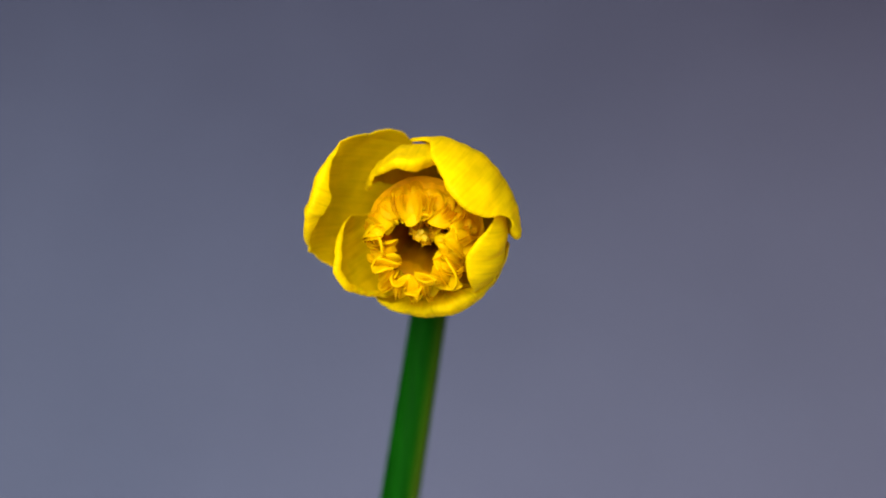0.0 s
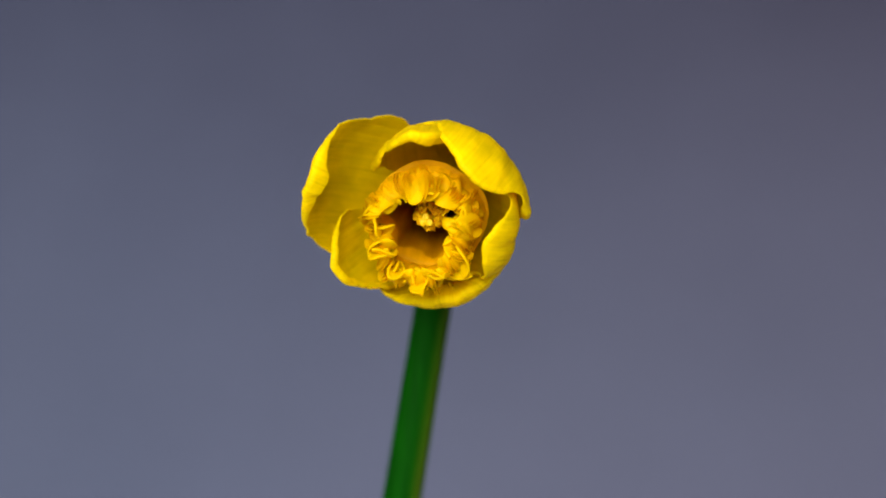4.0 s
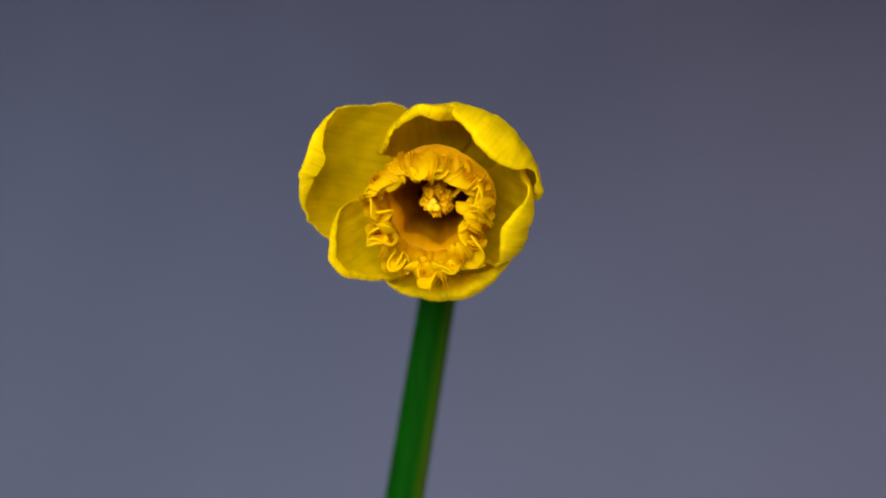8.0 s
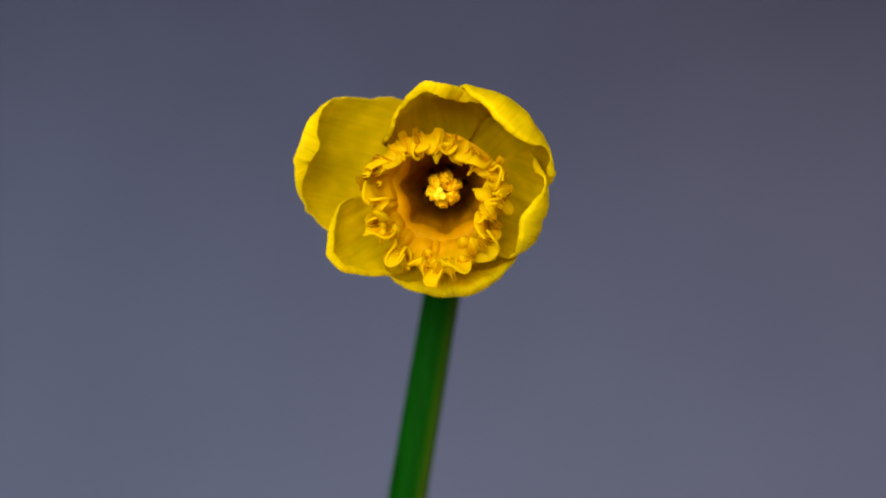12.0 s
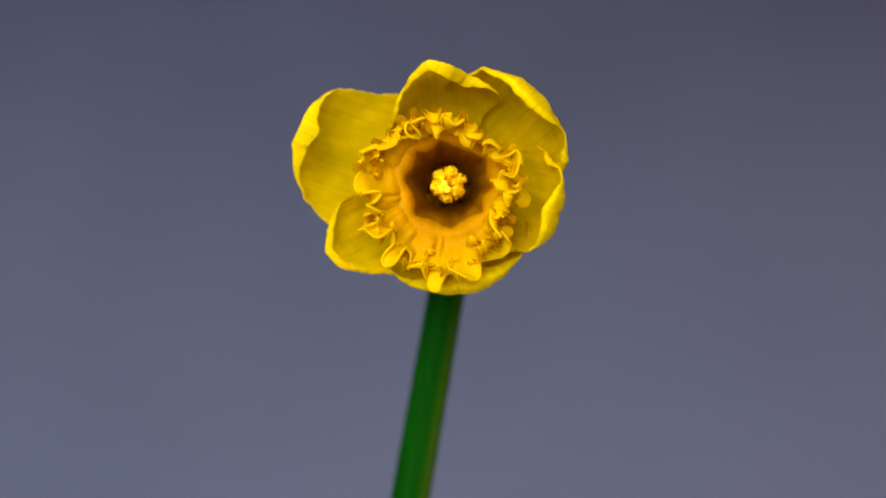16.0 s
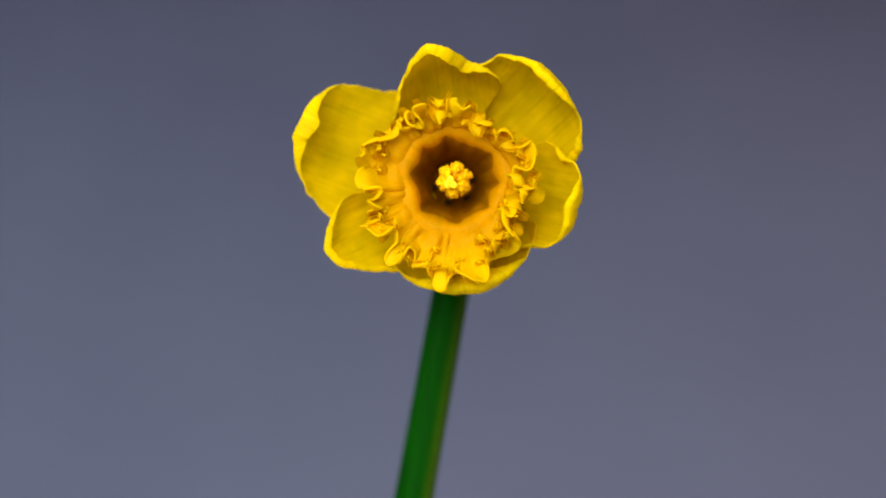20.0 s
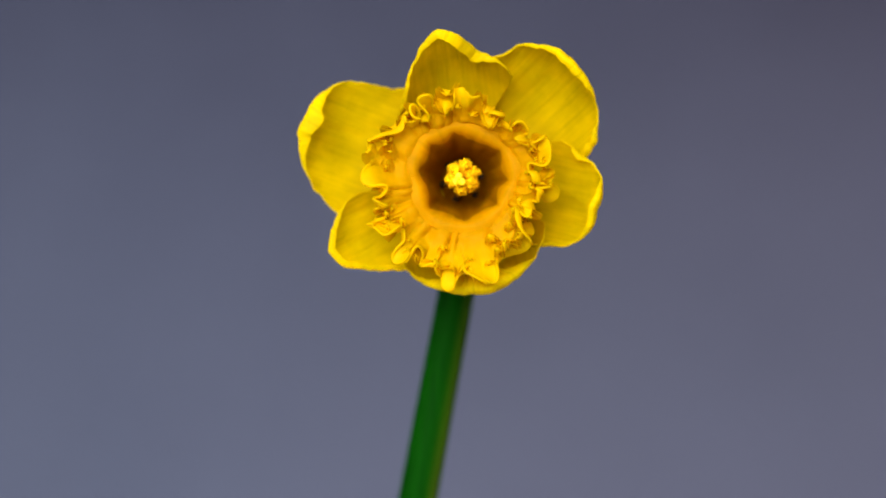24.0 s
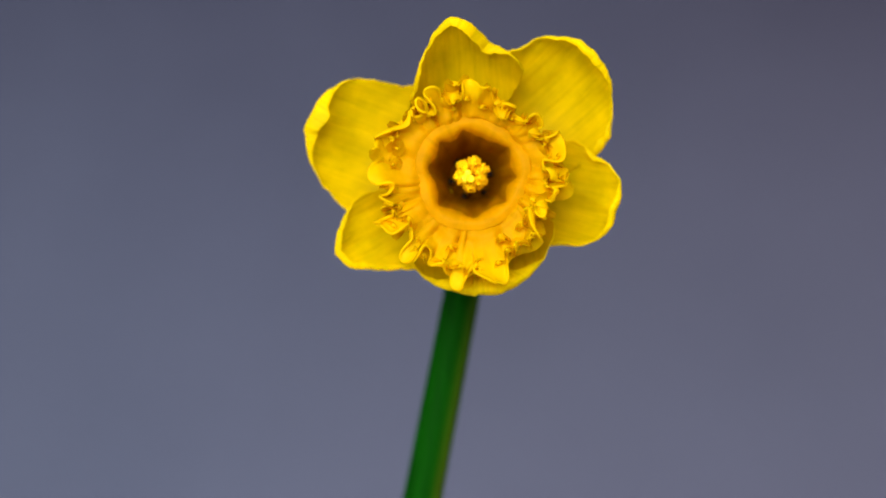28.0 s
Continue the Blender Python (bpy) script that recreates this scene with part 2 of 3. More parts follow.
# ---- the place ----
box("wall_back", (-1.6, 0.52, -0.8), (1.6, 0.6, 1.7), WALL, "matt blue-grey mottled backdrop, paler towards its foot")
# unseen pale walls, ceiling and floor close the room and bounce fill light
box("wall_left", (-1.68, -1.16, -0.8), (-1.6, 0.6, 1.7), PLAIN, "plain wall")
box("wall_right", (1.6, -1.16, -0.8), (1.68, 0.6, 1.7), PLAIN, "plain wall")
wall_with_opening("wall_front", (-1.68, -1.24, -0.8), (1.68, -1.16, 1.7), (-0.8, 0.305), (0.2, 1.055), PLAIN, "plain wall with a window opening")
# unseen window, added so that the lamp has an opening to stand in
window = tagged(new("unseen_window_1"), "white-framed window with one clear pane", "window", "", "structure")
for lo, hi in (((-0.8, 0.305), (-0.76, 1.055)), ((0.16, 0.305), (0.2, 1.055)), ((-0.76, 0.305), (0.16, 0.345)), ((-0.76, 1.015), (0.16, 1.055))):
    bar = box("window_frame", (lo[0], -1.225, lo[1]), (hi[0], -1.175, hi[1]), PLAIN, "", "", 0.004)
    bar.parent = window
pane = box("pane", (-0.758, -1.204, 0.347), (0.158, -1.198, 1.013), GLASS, "", "")
pane.parent, pane.visible_shadow = window, False
box("ceiling", (-1.68, -1.24, 1.7), (1.68, 0.6, 1.78), PLAIN, "plain ceiling")
box("floor", (-1.68, -1.24, -0.88), (1.68, 0.6, -0.8), PLAIN, "plain floor")
# unseen plinth, added to hold the stem; its pale top bounces light
box("plinth", (-0.8, -0.35, -0.798), (0.8, 0.515, 0.0), TABLE, "plain pale plinth under the flower stem", "structure", 0.003)

# ---- the daffodil ----
MM = 0.001
TIMES = (0, 5.5, 10, 14.5, 19, 28)


def glide(values, t, times=TIMES):
    """A smooth course through the values at the times, with no overshoot."""
    x, y = np.array(times, float), np.array(values, float)
    h, d = np.diff(x), np.diff(y) / np.diff(x)
    m = np.zeros(len(x))
    m[0], m[-1] = d[0], d[-1]
    for i in range(1, len(x) - 1):
        if d[i - 1] * d[i] > 0:
            w1, w2 = 2 * h[i] + h[i - 1], h[i] + 2 * h[i - 1]
            m[i] = (w1 + w2) / (w1 / d[i - 1] + w2 / d[i])
    i = int(np.clip(np.searchsorted(x, t, side="right") - 1, 0, len(x) - 2))
    u = (t - x[i]) / h[i]
    return float((2 * u**3 - 3 * u**2 + 1) * y[i] + (u**3 - 2 * u**2 + u) * h[i] * m[i] + (3 * u**2 - 2 * u**3) * y[i + 1] + (u**3 - u**2) * h[i] * m[i + 1])


# the six petals: shape in millimetres and degrees (R, the blade's radius round its middle, and F, the breadth of its turned-over margin, every 30 degrees from the tip), and their turns at OPENING
OPENING = (0, 6, 11, 15, 20, 28)
PETALS = [
    dict(az=96.86, r0=6.5, z0=0, L=36, bend=88.22, hook=-16.23, cupl=71.77, cupr=38.92, cups=1.09, fold=119.59, wavy=0.7, seed=3,
         R=(21.13, 17.34, 16.36, 15.62, 15.37, 16.39, 17.84, 14.9, 12.75, 14.77, 18.46, 15.27),
         F=(3.13, 1.26, 1.72, 1.27, 0.91, 0.77, 0.66, 0.46, 0.3, 0.3, 0.5, 4.12),
         tilt=(67.63, 71.52, 75.3, 80.11, 88.14, 101.7),
         yaw=(-5.42, 0.46, 1.75, 0.75, -2.31, 0.19),
         roll=(-5.03, -1.06, 3.32, 1.19, 1.83, -0.33),
         label="inner yellow petal with a hooded tip and a narrow rolled margin"),
    dict(az=43.47, r0=7, z0=-2, L=40, bend=94.73, hook=4.68, cupl=51.93, cupr=40.64, cups=-0.15, fold=121.83, wavy=0.5, seed=5,
         R=(26.07, 23.52, 18.98, 20.62, 17.52, 16.73, 19.83, 17.35, 17.2, 17.55, 19.41, 19.91),
         F=(2.66, 1.6, 1.51, 0.94, 0.3, 0.3, 0.76, 0.3, 1.11, 2.67, 3.02, 0.3),
         tilt=(69.02, 72.63, 77.65, 85.77, 97.53, 119.63),
         yaw=(-5.57, -1.28, 1.88, 0.55, -0.49, 1.22),
         roll=(-8.39, 0.05, 4.72, 1.6, 0.34, -0.64),
         label="broad outer yellow petal with its tip hooded forward"),
    dict(az=-15.37, r0=6.5, z0=0, L=36, bend=84.35, hook=20.64, cupl=47.89, cupr=75.29, cups=0.13, fold=133.39, wavy=0.5, seed=7,
         R=(21.98, 18.71, 15.11, 16.02, 15.36, 16.31, 17.89, 16.38, 14.97, 13.6, 13.3, 17.43),
         F=(2.37, 0.65, 2.38, 0.47, 0.3, 0.55, 0.72, 0.83, 1.04, 1.5, 2.04, 0.99),
         tilt=(62.18, 69.01, 75.08, 82.5, 93.07, 114.37),
         yaw=(2.33, 2.95, 2.93, -1.06, -1.93, 0.71),
         roll=(2.84, -0.35, -1.89, -3.29, -0.54, 1.85),
         label="inner yellow petal with a curled bright margin and soft folds"),
    dict(az=-78.14, r0=7, z0=-2, L=34, bend=103.09, hook=19.22, cupl=51.29, cupr=39.74, cups=0.37, fold=111.46, wavy=0.6, seed=9,
         R=(16.69, 17.2, 17.93, 20.37, 18.9, 17.15, 16.96, 16.86, 18.52, 19.96, 17.9, 16.65),
         F=(6.64, 3.53, 0.53, 0.91, 1.09, 0.94, 0.78, 0.59, 0.4, 0.53, 1.94, 4.5),
         tilt=(77.79, 84.29, 90.64, 92.17, 96.36, 102.54),
         yaw=(0.74, -1.14, -1.06, -0.71, 1.08, 1.93),
         roll=(3.21, 1.7, -1.1, -0.41, 0.47, 0.94),
         label="cupped outer yellow petal with a turned-in rim below the corona"),
    dict(az=213.16, r0=6.5, z0=0, L=34, bend=76.00, hook=-3.05, cupl=52.20, cupr=71.27, cups=0.31, fold=135.93, wavy=0.7, seed=11,
         R=(17.91, 13.04, 11.56, 12.65, 13.79, 15.5, 16.86, 13.44, 9.5, 9.97, 12.31, 14.74),
         F=(2.91, 2.42, 2.5, 1.17, 0.82, 0.78, 0.81, 0.72, 0.3, 0.47, 0.9, 1.89),
         tilt=(67.22, 77.09, 87.11, 91.36, 99.51, 111.48),
         yaw=(5.78, 3.86, 3.21, 2.02, 0.7, 0.99),
         roll=(-4.98, 0.18, 0.72, -0.45, -2.71, -0.94),
         label="small inner yellow petal with a rolled lower margin"),
    dict(az=162.04, r0=7, z0=-2, L=38, bend=94.50, hook=1.43, cupl=30.46, cupr=30.67, cups=0.33, fold=110.54, teeth=((-8, 12, 1.3),), wavy=0.3, seed=13,
         R=(22.48, 19.67, 18.02, 19.42, 18.65, 17.87, 19.03, 20.8, 20.91, 16.5, 17.68, 20.9),
         F=(4.3, 1.87, 0.8, 0.46, 0.61, 0.84, 1.22, 1.49, 0.3, 0.3, 0.3, 2.09),
         tilt=(87.25, 94.23, 104.47, 111.19, 119.76, 131.65),
         yaw=(-1.26, 0.15, -0.92, -0.43, -0.48, 3.9),
         roll=(-1.34, 1.24, 3.18, 0.01, -1.16, 1.19),
         label="broad outer yellow petal with its tip folded inward as a bright flap"),
]


def around(values, a):
    """A smooth closed course through values that stand at even angles."""
    v, n = np.asarray(values, float), len(values)
    k = np.asarray(a) / (2 * math.pi) * n
    i = np.floor(k).astype(int)
    u = k - i
    p, q, r, s = v[(i - 1) % n], v[i % n], v[(i + 1) % n], v[(i + 2) % n]
    return 0.5 * (2 * q + (r - p) * u + (2 * p - 5 * q + 4 * r - s) * u * u + (3 * q - p - 3 * r + s) * u**3)


def creases(x, y, p):
    """The relief of a blade in millimetres: broad swells, a few soft length-wise folds, fine ribs and a waved margin."""
    s, v, seed = x / p["L"], y / 18, p["seed"]
    r = np.random.RandomState(seed + 900)
    out = wobble(s * 6, v * 4, seed) * 0.5 * np.clip(s, 0, 1)
    for _ in range(9):
        c, lean, w, a = r.uniform(-0.9, 0.9), r.uniform(-0.4, 0.4), r.uniform(0.03, 0.1), r.uniform(-0.45, 0.45)
        lo = r.uniform(0.1, 0.5)
        out = out + a * np.exp(-(((v - c - lean * s) / w) ** 2)) * np.clip((s - lo) / 0.25, 0, 1)
    far = np.clip(np.hypot((s - 0.5) * 2, v) - 0.6, 0, 1) ** 2
    out = out + p.get("wavy", 1.0) * far * (wobble(s * 16, v * 16, seed + 1) + 0.6 * wobble(s * 34, v * 34, seed + 4))
    return out + 0.07 * np.sin(v * 34 + wobble(s * 3, v, seed + 2) * 3) * np.clip(s * (1.1 - s) * 3, 0, 1)


def bent(x, y, p):
    """The flat blade (x from base to tip, y across) bent into its bowl. Own space: the base heads along +z, the outer side is +x."""
    g = np.linspace(-0.2, 1.6, 200)
    w = np.clip(g, 0, 2)
    ang = -np.radians(p["bend"] * w + p["hook"] * np.clip(w - 0.55, 0, 2) ** 2 / 0.2)
    step = (g[1] - g[0]) * p["L"]
    total = lambda d: (lambda c: c - np.interp(0, g, c))(np.concatenate([[0], np.cumsum((d[1:] + d[:-1]) / 2 * step)]))
    s = x / p["L"]
    r, z, a = np.interp(s, g, total(np.sin(ang))), np.interp(s, g, total(np.cos(ang))), np.interp(s, g, ang)
    k = np.radians(np.where(y > 0, p["cupl"], p["cupr"])) * (1 + p["cups"] * (s - 0.5)) / 18
    k = np.where(np.abs(k) < 1e-6, 1e-6, k)
    b, h = np.sin(k * y) / k, (1 - np.cos(k * y)) / k + creases(x, y, p)
    return np.stack([r - h * np.cos(a), b, z + h * np.sin(a)], -1)


def petal_points(p, n=192, rows=22, turns=14):
    """Closed rings of points from the blade's middle to its outline and on over the margin, which folds to the inner side."""
    a = np.linspace(0, 2 * math.pi, n, endpoint=False)
    R, F = around(p["R"], a), np.maximum(around(p["F"], a), 0.3)
    seed = p["seed"]
    ragged = sum(np.sin(m * a + seed * m) / m**0.5 for m in (5, 9, 14, 23))
    F = F * (1 + 0.1 * ragged) + 0.12 * np.abs(ragged)
    for at, broad, more in p.get("teeth", ()):
        d = np.degrees((a - radians(at) + math.pi) % (2 * math.pi) - math.pi)
        F = F + more * np.where(d > 0, np.exp(-((d / broad) ** 2)), np.exp(-((d / broad * 3.5) ** 2)))
    R = R + 0.12 * np.sin(17 * a + seed) + 0.1 * np.sin(29 * a + 2 * seed)
    c = 0.5 * p["L"]
    ring = lambda k: (c + k * R * np.cos(a), k * R * np.sin(a))
    q = np.linspace(0.03, 1, rows) ** 0.8
    P = [bent(*ring(k), p) for k in q]
    flat = [np.stack([k * R * np.sin(a) / 36, (c + k * R * np.cos(a)) / p["L"], 0 * a], -1) for k in q]
    O, I = P[-1], bent(*ring(0.985), p)
    unit = lambda v: v / (np.linalg.norm(v, axis=1)[:, None] + 1e-9)
    T = unit(np.roll(O, -2, 0) - np.roll(O, 2, 0))
    D = O - I
    D = unit(D - (D * T).sum(1)[:, None] * T)
    N = np.cross(D, T)
    here = O
    for j in range(turns):
        u = np.clip((j + 0.5) / turns * F / p.get("rho", 2.2), 0, 1)
        f = np.radians(p["fold"]) * u * u * (3 - 2 * u)
        here = here + (F / turns)[:, None] * (np.cos(f)[:, None] * D + np.sin(f)[:, None] * N)
        P.append(here)
        # turned-over margins are toned brighter than the blade, for the light they catch
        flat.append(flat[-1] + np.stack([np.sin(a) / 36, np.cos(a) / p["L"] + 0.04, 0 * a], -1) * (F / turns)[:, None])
    return np.array(P) * MM, np.array(flat)


def disc_sheet(name, P, flat, thick, mat, parent, label=""):
    """A closed thin shell over closed rings of points P[ring, k], thinner towards the last ring."""
    n, m = P.shape[:2]
    du = np.gradient(P, axis=0)
    dv = (np.roll(P, -1, 1) - np.roll(P, 1, 1)) / 2
    N = np.cross(dv, du)
    N /= np.linalg.norm(N, axis=2)[..., None] + 1e-12
    th = (thick / 2 * np.clip((n - 1 - np.arange(n)) / 5 + 0.3, 0, 1))[:, None, None]
    mid, mid_n = P[0].mean(0), N[0].mean(0)
    V = np.concatenate([(P + N * th).reshape(-1, 3), (P - N * th).reshape(-1, 3), [mid + mid_n * thick / 2, mid - mid_n * thick / 2]])
    k = n * m
    faces = []
    for j in range(m):
        e = (j + 1) % m
        faces += [(2 * k, j, e), (2 * k + 1, e + k, j + k)]
        for i in range(n - 1):
            s = (i * m + j, (i + 1) * m + j, (i + 1) * m + e, i * m + e)
            faces += [s, tuple(x + k for x in s[::-1])]
        faces.append(((n - 1) * m + j, (n - 1) * m + j + k, (n - 1) * m + e + k, (n - 1) * m + e))
    me = bpy.data.meshes.new(name)
    me.from_pydata([tuple(v) for v in V], [], faces)
    me.polygons.foreach_set("use_smooth", [True] * len(me.polygons))
    at = me.attributes.new("flat", "FLOAT_VECTOR", "POINT")
    f = flat.reshape(-1, 3)
    at.data.foreach_set("vector", np.concatenate([f, f, [flat[0].mean(0)] * 2]).astype(np.float32).ravel())
    me.materials.append(mat)
    me.update()
    ob = new(name, me)
    ob.parent = parent
    return tagged(ob, label)


def hinge(r, az, z, tilt, yaw=0.0, roll=0.0):
    """The pose in the flower of a piece that is hinged at radius r, tilted outwards from the flower's axis."""
    return pose(0, 0, 0, 0, 0, az) @ pose(r * MM, 0, z * MM, 0, 0, roll) @ pose(0, 0, 0, yaw, tilt, 0)


daffodil = tagged(new("daffodil"), "yellow daffodil opening, orange frilled corona, on an upright green stem", "flower")

# stem: a tapering, faintly ridged stalk whose neck bends forward into the flower
STEM_BASE = (-0.0407, 0.064, 0.0)


def stem_points():
    n, m = 60, 28
    V, F = [], []
    for i in range(n):
        u = i / (n - 1)
        up = min(u / 0.86, 1) * 0.245
        a = max(0, (u - 0.86) / 0.14) * 1.3
        c = Vector((0.1585 * (up + 0.018 * math.sin(a)), -0.004 * u - 0.018 * (1 - math.cos(a)), up + 0.018 * math.sin(a)))
        rx, ry = 0.0061 - 0.0015 * u, 0.0054 - 0.0013 * u
        for j in range(m):
            q = 2 * math.pi * j / m
            k = 1 + 0.012 * math.cos(q * 7) + 0.06 * math.cos(q * 2)
            V.append(c + Vector((rx * k * math.cos(q), ry * k * math.sin(q) * math.cos(a), ry * k * math.sin(q) * math.sin(a))))
    for i in range(n - 1):
        for j in range(m):
            F.append((i * m + j, i * m + (j + 1) % m, (i + 1) * m + (j + 1) % m, (i + 1) * m + j))
    F.append(tuple(range(m))[::-1])
    F.append(tuple((n - 1) * m + j for j in range(m)))
    return V, F


def from_data(name, V, F, mat, parent, label=""):
    me = bpy.data.meshes.new(name)
    me.from_pydata([tuple(v) for v in V], [], F)
    me.polygons.foreach_set("use_smooth", [True] * len(me.polygons))
    me.materials.append(mat)
    ob = new(name, me)
    ob.parent = parent
    if label:
        tagged(ob, label)
    return ob


stem = from_data("stem", *stem_points(), STEM, daffodil, "dark green stem with a paler olive ridge")
# olive highlight on the right side, put into the colour, fainter upwards
ridge = stem.data.attributes.new("ridge", "FLOAT", "POINT")
ridge.data.foreach_set("value", [min(1, max(0, (math.cos(2 * math.pi * (i % 28) / 28 + 0.42) - 0.74) / 0.26)) * (0.95 - 0.75 * (i // 28) / 59) for i in range(len(stem.data.vertices))])


def lathe(profile, m=40, wave=0.0, lobes=6):
    V, F = [], []
    for r, z in profile:
        for j in range(m):
            q = 2 * math.pi * j / m
            k = r * (1 + wave * math.cos(q * lobes))
            V.append(Vector((k * math.cos(q), k * math.sin(q), z)) * MM)
    for i in range(len(profile) - 1):
        for j in range(m):
            F.append((i * m + j, i * m + (j + 1) % m, (i + 1) * m + (j + 1) % m, (i + 1) * m + j))
    F.append(tuple(range(m))[::-1])
    F.append(tuple((len(profile) - 1) * m + j for j in range(m)))
    return V, F


# the flower's own space: x right, y up, z out of its mouth, in the middle of the whorl of petals
head = from_data("flower_head", *lathe([(2.5, -34), (4.5, -32), (5.5, -28), (5.2, -24), (3.6, -20), (3.3, -14), (3.8, -10), (4.6, -7.5), (5.4, -6), (2, -5.6)], 36, 0.05, 3),
                 TUBE, daffodil, "green ovary and pale floral tube")

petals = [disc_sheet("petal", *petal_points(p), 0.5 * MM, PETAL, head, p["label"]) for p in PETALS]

# corona: a fluted tube with a flared mouth, and a continuous ruffled frill cut into pieces that turn outwards one by one
FRILLS = 30
MOUTH_R, MOUTH_Z = 12.0, 20.7


def mouth(th):
    """The uneven radius of the corona's mouth."""
    return MOUTH_R + 0.3 * np.sin(3 * th + 1) + 0.25 * np.sin(5 * th + 0.3)


def corona_points(n=72, m=241):
    s, v = np.linspace(0, 1, n)[:, None], np.linspace(-1, 1, m)[None]
    th = v * math.pi
    at = (0, 0.08, 0.3, 0.6, 0.69, 0.76, 0.84, 0.9, 1.0)
    z = np.interp(s, at, (-5.0, -3.0, 6.0, 17.0, 19.0, 19.8, 20.3, 20.4, 20.15))
    r = np.interp(s, at, (1.0, 5.4, 7.4, 9.9, 10.5, 11.0, 11.6, 12.2, 13.6))
    soft = np.ones(5) / 5
    for a in (z, r):
        a[2:-2, 0] = np.convolve(a[:, 0], soft, "valid")
    lobe = 1 - 2 * np.abs(np.sin(4 * th + 0.5 * np.sin(2 * th + 1) + 0.3 * np.sin(3 * th)))
    flute = np.sin(22 * th + 1.5 * np.sin(3 * th))
    r = r + 0.5 * lobe * np.clip(1 - np.abs(s - 0.6) / 0.35, 0, 1) + (mouth(th) - MOUTH_R) * np.clip(s * 1.2, 0, 1) + 0.05 * flute * np.clip(s * 2, 0, 1)
    z = z + 0.25 * (np.sin(5 * th + 2) + np.sin(9 * th)) * np.clip((s - 0.6) / 0.4, 0, 1)
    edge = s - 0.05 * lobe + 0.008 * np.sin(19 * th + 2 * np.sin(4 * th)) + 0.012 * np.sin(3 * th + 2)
    # shade inside the tube is put into the tone, up to the throat's edge
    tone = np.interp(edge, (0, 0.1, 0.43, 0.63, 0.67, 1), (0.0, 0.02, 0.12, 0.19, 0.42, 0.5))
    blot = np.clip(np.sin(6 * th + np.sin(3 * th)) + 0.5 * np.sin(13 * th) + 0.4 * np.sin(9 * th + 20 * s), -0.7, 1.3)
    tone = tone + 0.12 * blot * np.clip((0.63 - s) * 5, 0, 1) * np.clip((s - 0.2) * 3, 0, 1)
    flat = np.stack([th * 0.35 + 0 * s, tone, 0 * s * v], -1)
    return np.stack([r * np.cos(th), r * np.sin(th), z], -1) * MM, flat


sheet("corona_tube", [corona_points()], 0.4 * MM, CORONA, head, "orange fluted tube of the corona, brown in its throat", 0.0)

# lobes of the margin that stand out, by angle: added length, breadth in degrees, swelling, what is left of the waves
LOBES = ((-96, 2.4, 10, 2.0, 0.5), (-72, 1.8, 8, 1.8, 0.6), (-50, 1.0, 8, 1.0, 0.8), (-12, 2.2, 10, 1.6, 0.5), (94, 1.0, 7, 1.2, 0.6),
         (165, 1.2, 7, 1.2, 0.7), (212, 1.6, 8, 1.6, 0.6), (228, 1.0, 6, 1.0, 0.8))


def margin(th):
    """Length of the smooth flange and of the ruffle, swelling, strength of the waves and uprightness of the ruffle round the mouth."""
    flange = 2.7 - 0.7 * np.cos(th - 0.9) + 0.3 * np.sin(3 * th)
    length = 7.7 - 0.9 * np.cos(th - 0.9) + 0.7 * np.sin(4 * th + 1) + 0.6 * np.sin(9 * th + 2)
    swell, strong = 0 * th, 1 + 0.3 * np.sin(7 * th)
    rise = 42 + 20 * np.sin(3 * th + 2) + 18 * np.sin(8 * th + 1)
    for at, more, broad, dome, left in LOBES:
        near = np.exp(-((np.degrees((th - radians(at) + math.pi) % (2 * math.pi) - math.pi) / broad) ** 2))
        length, swell, strong, rise = length + more * near, swell + dome * near, strong * (1 - (1 - left) * near), rise * (1 - 0.6 * near)
    return flange, length, swell, strong, rise


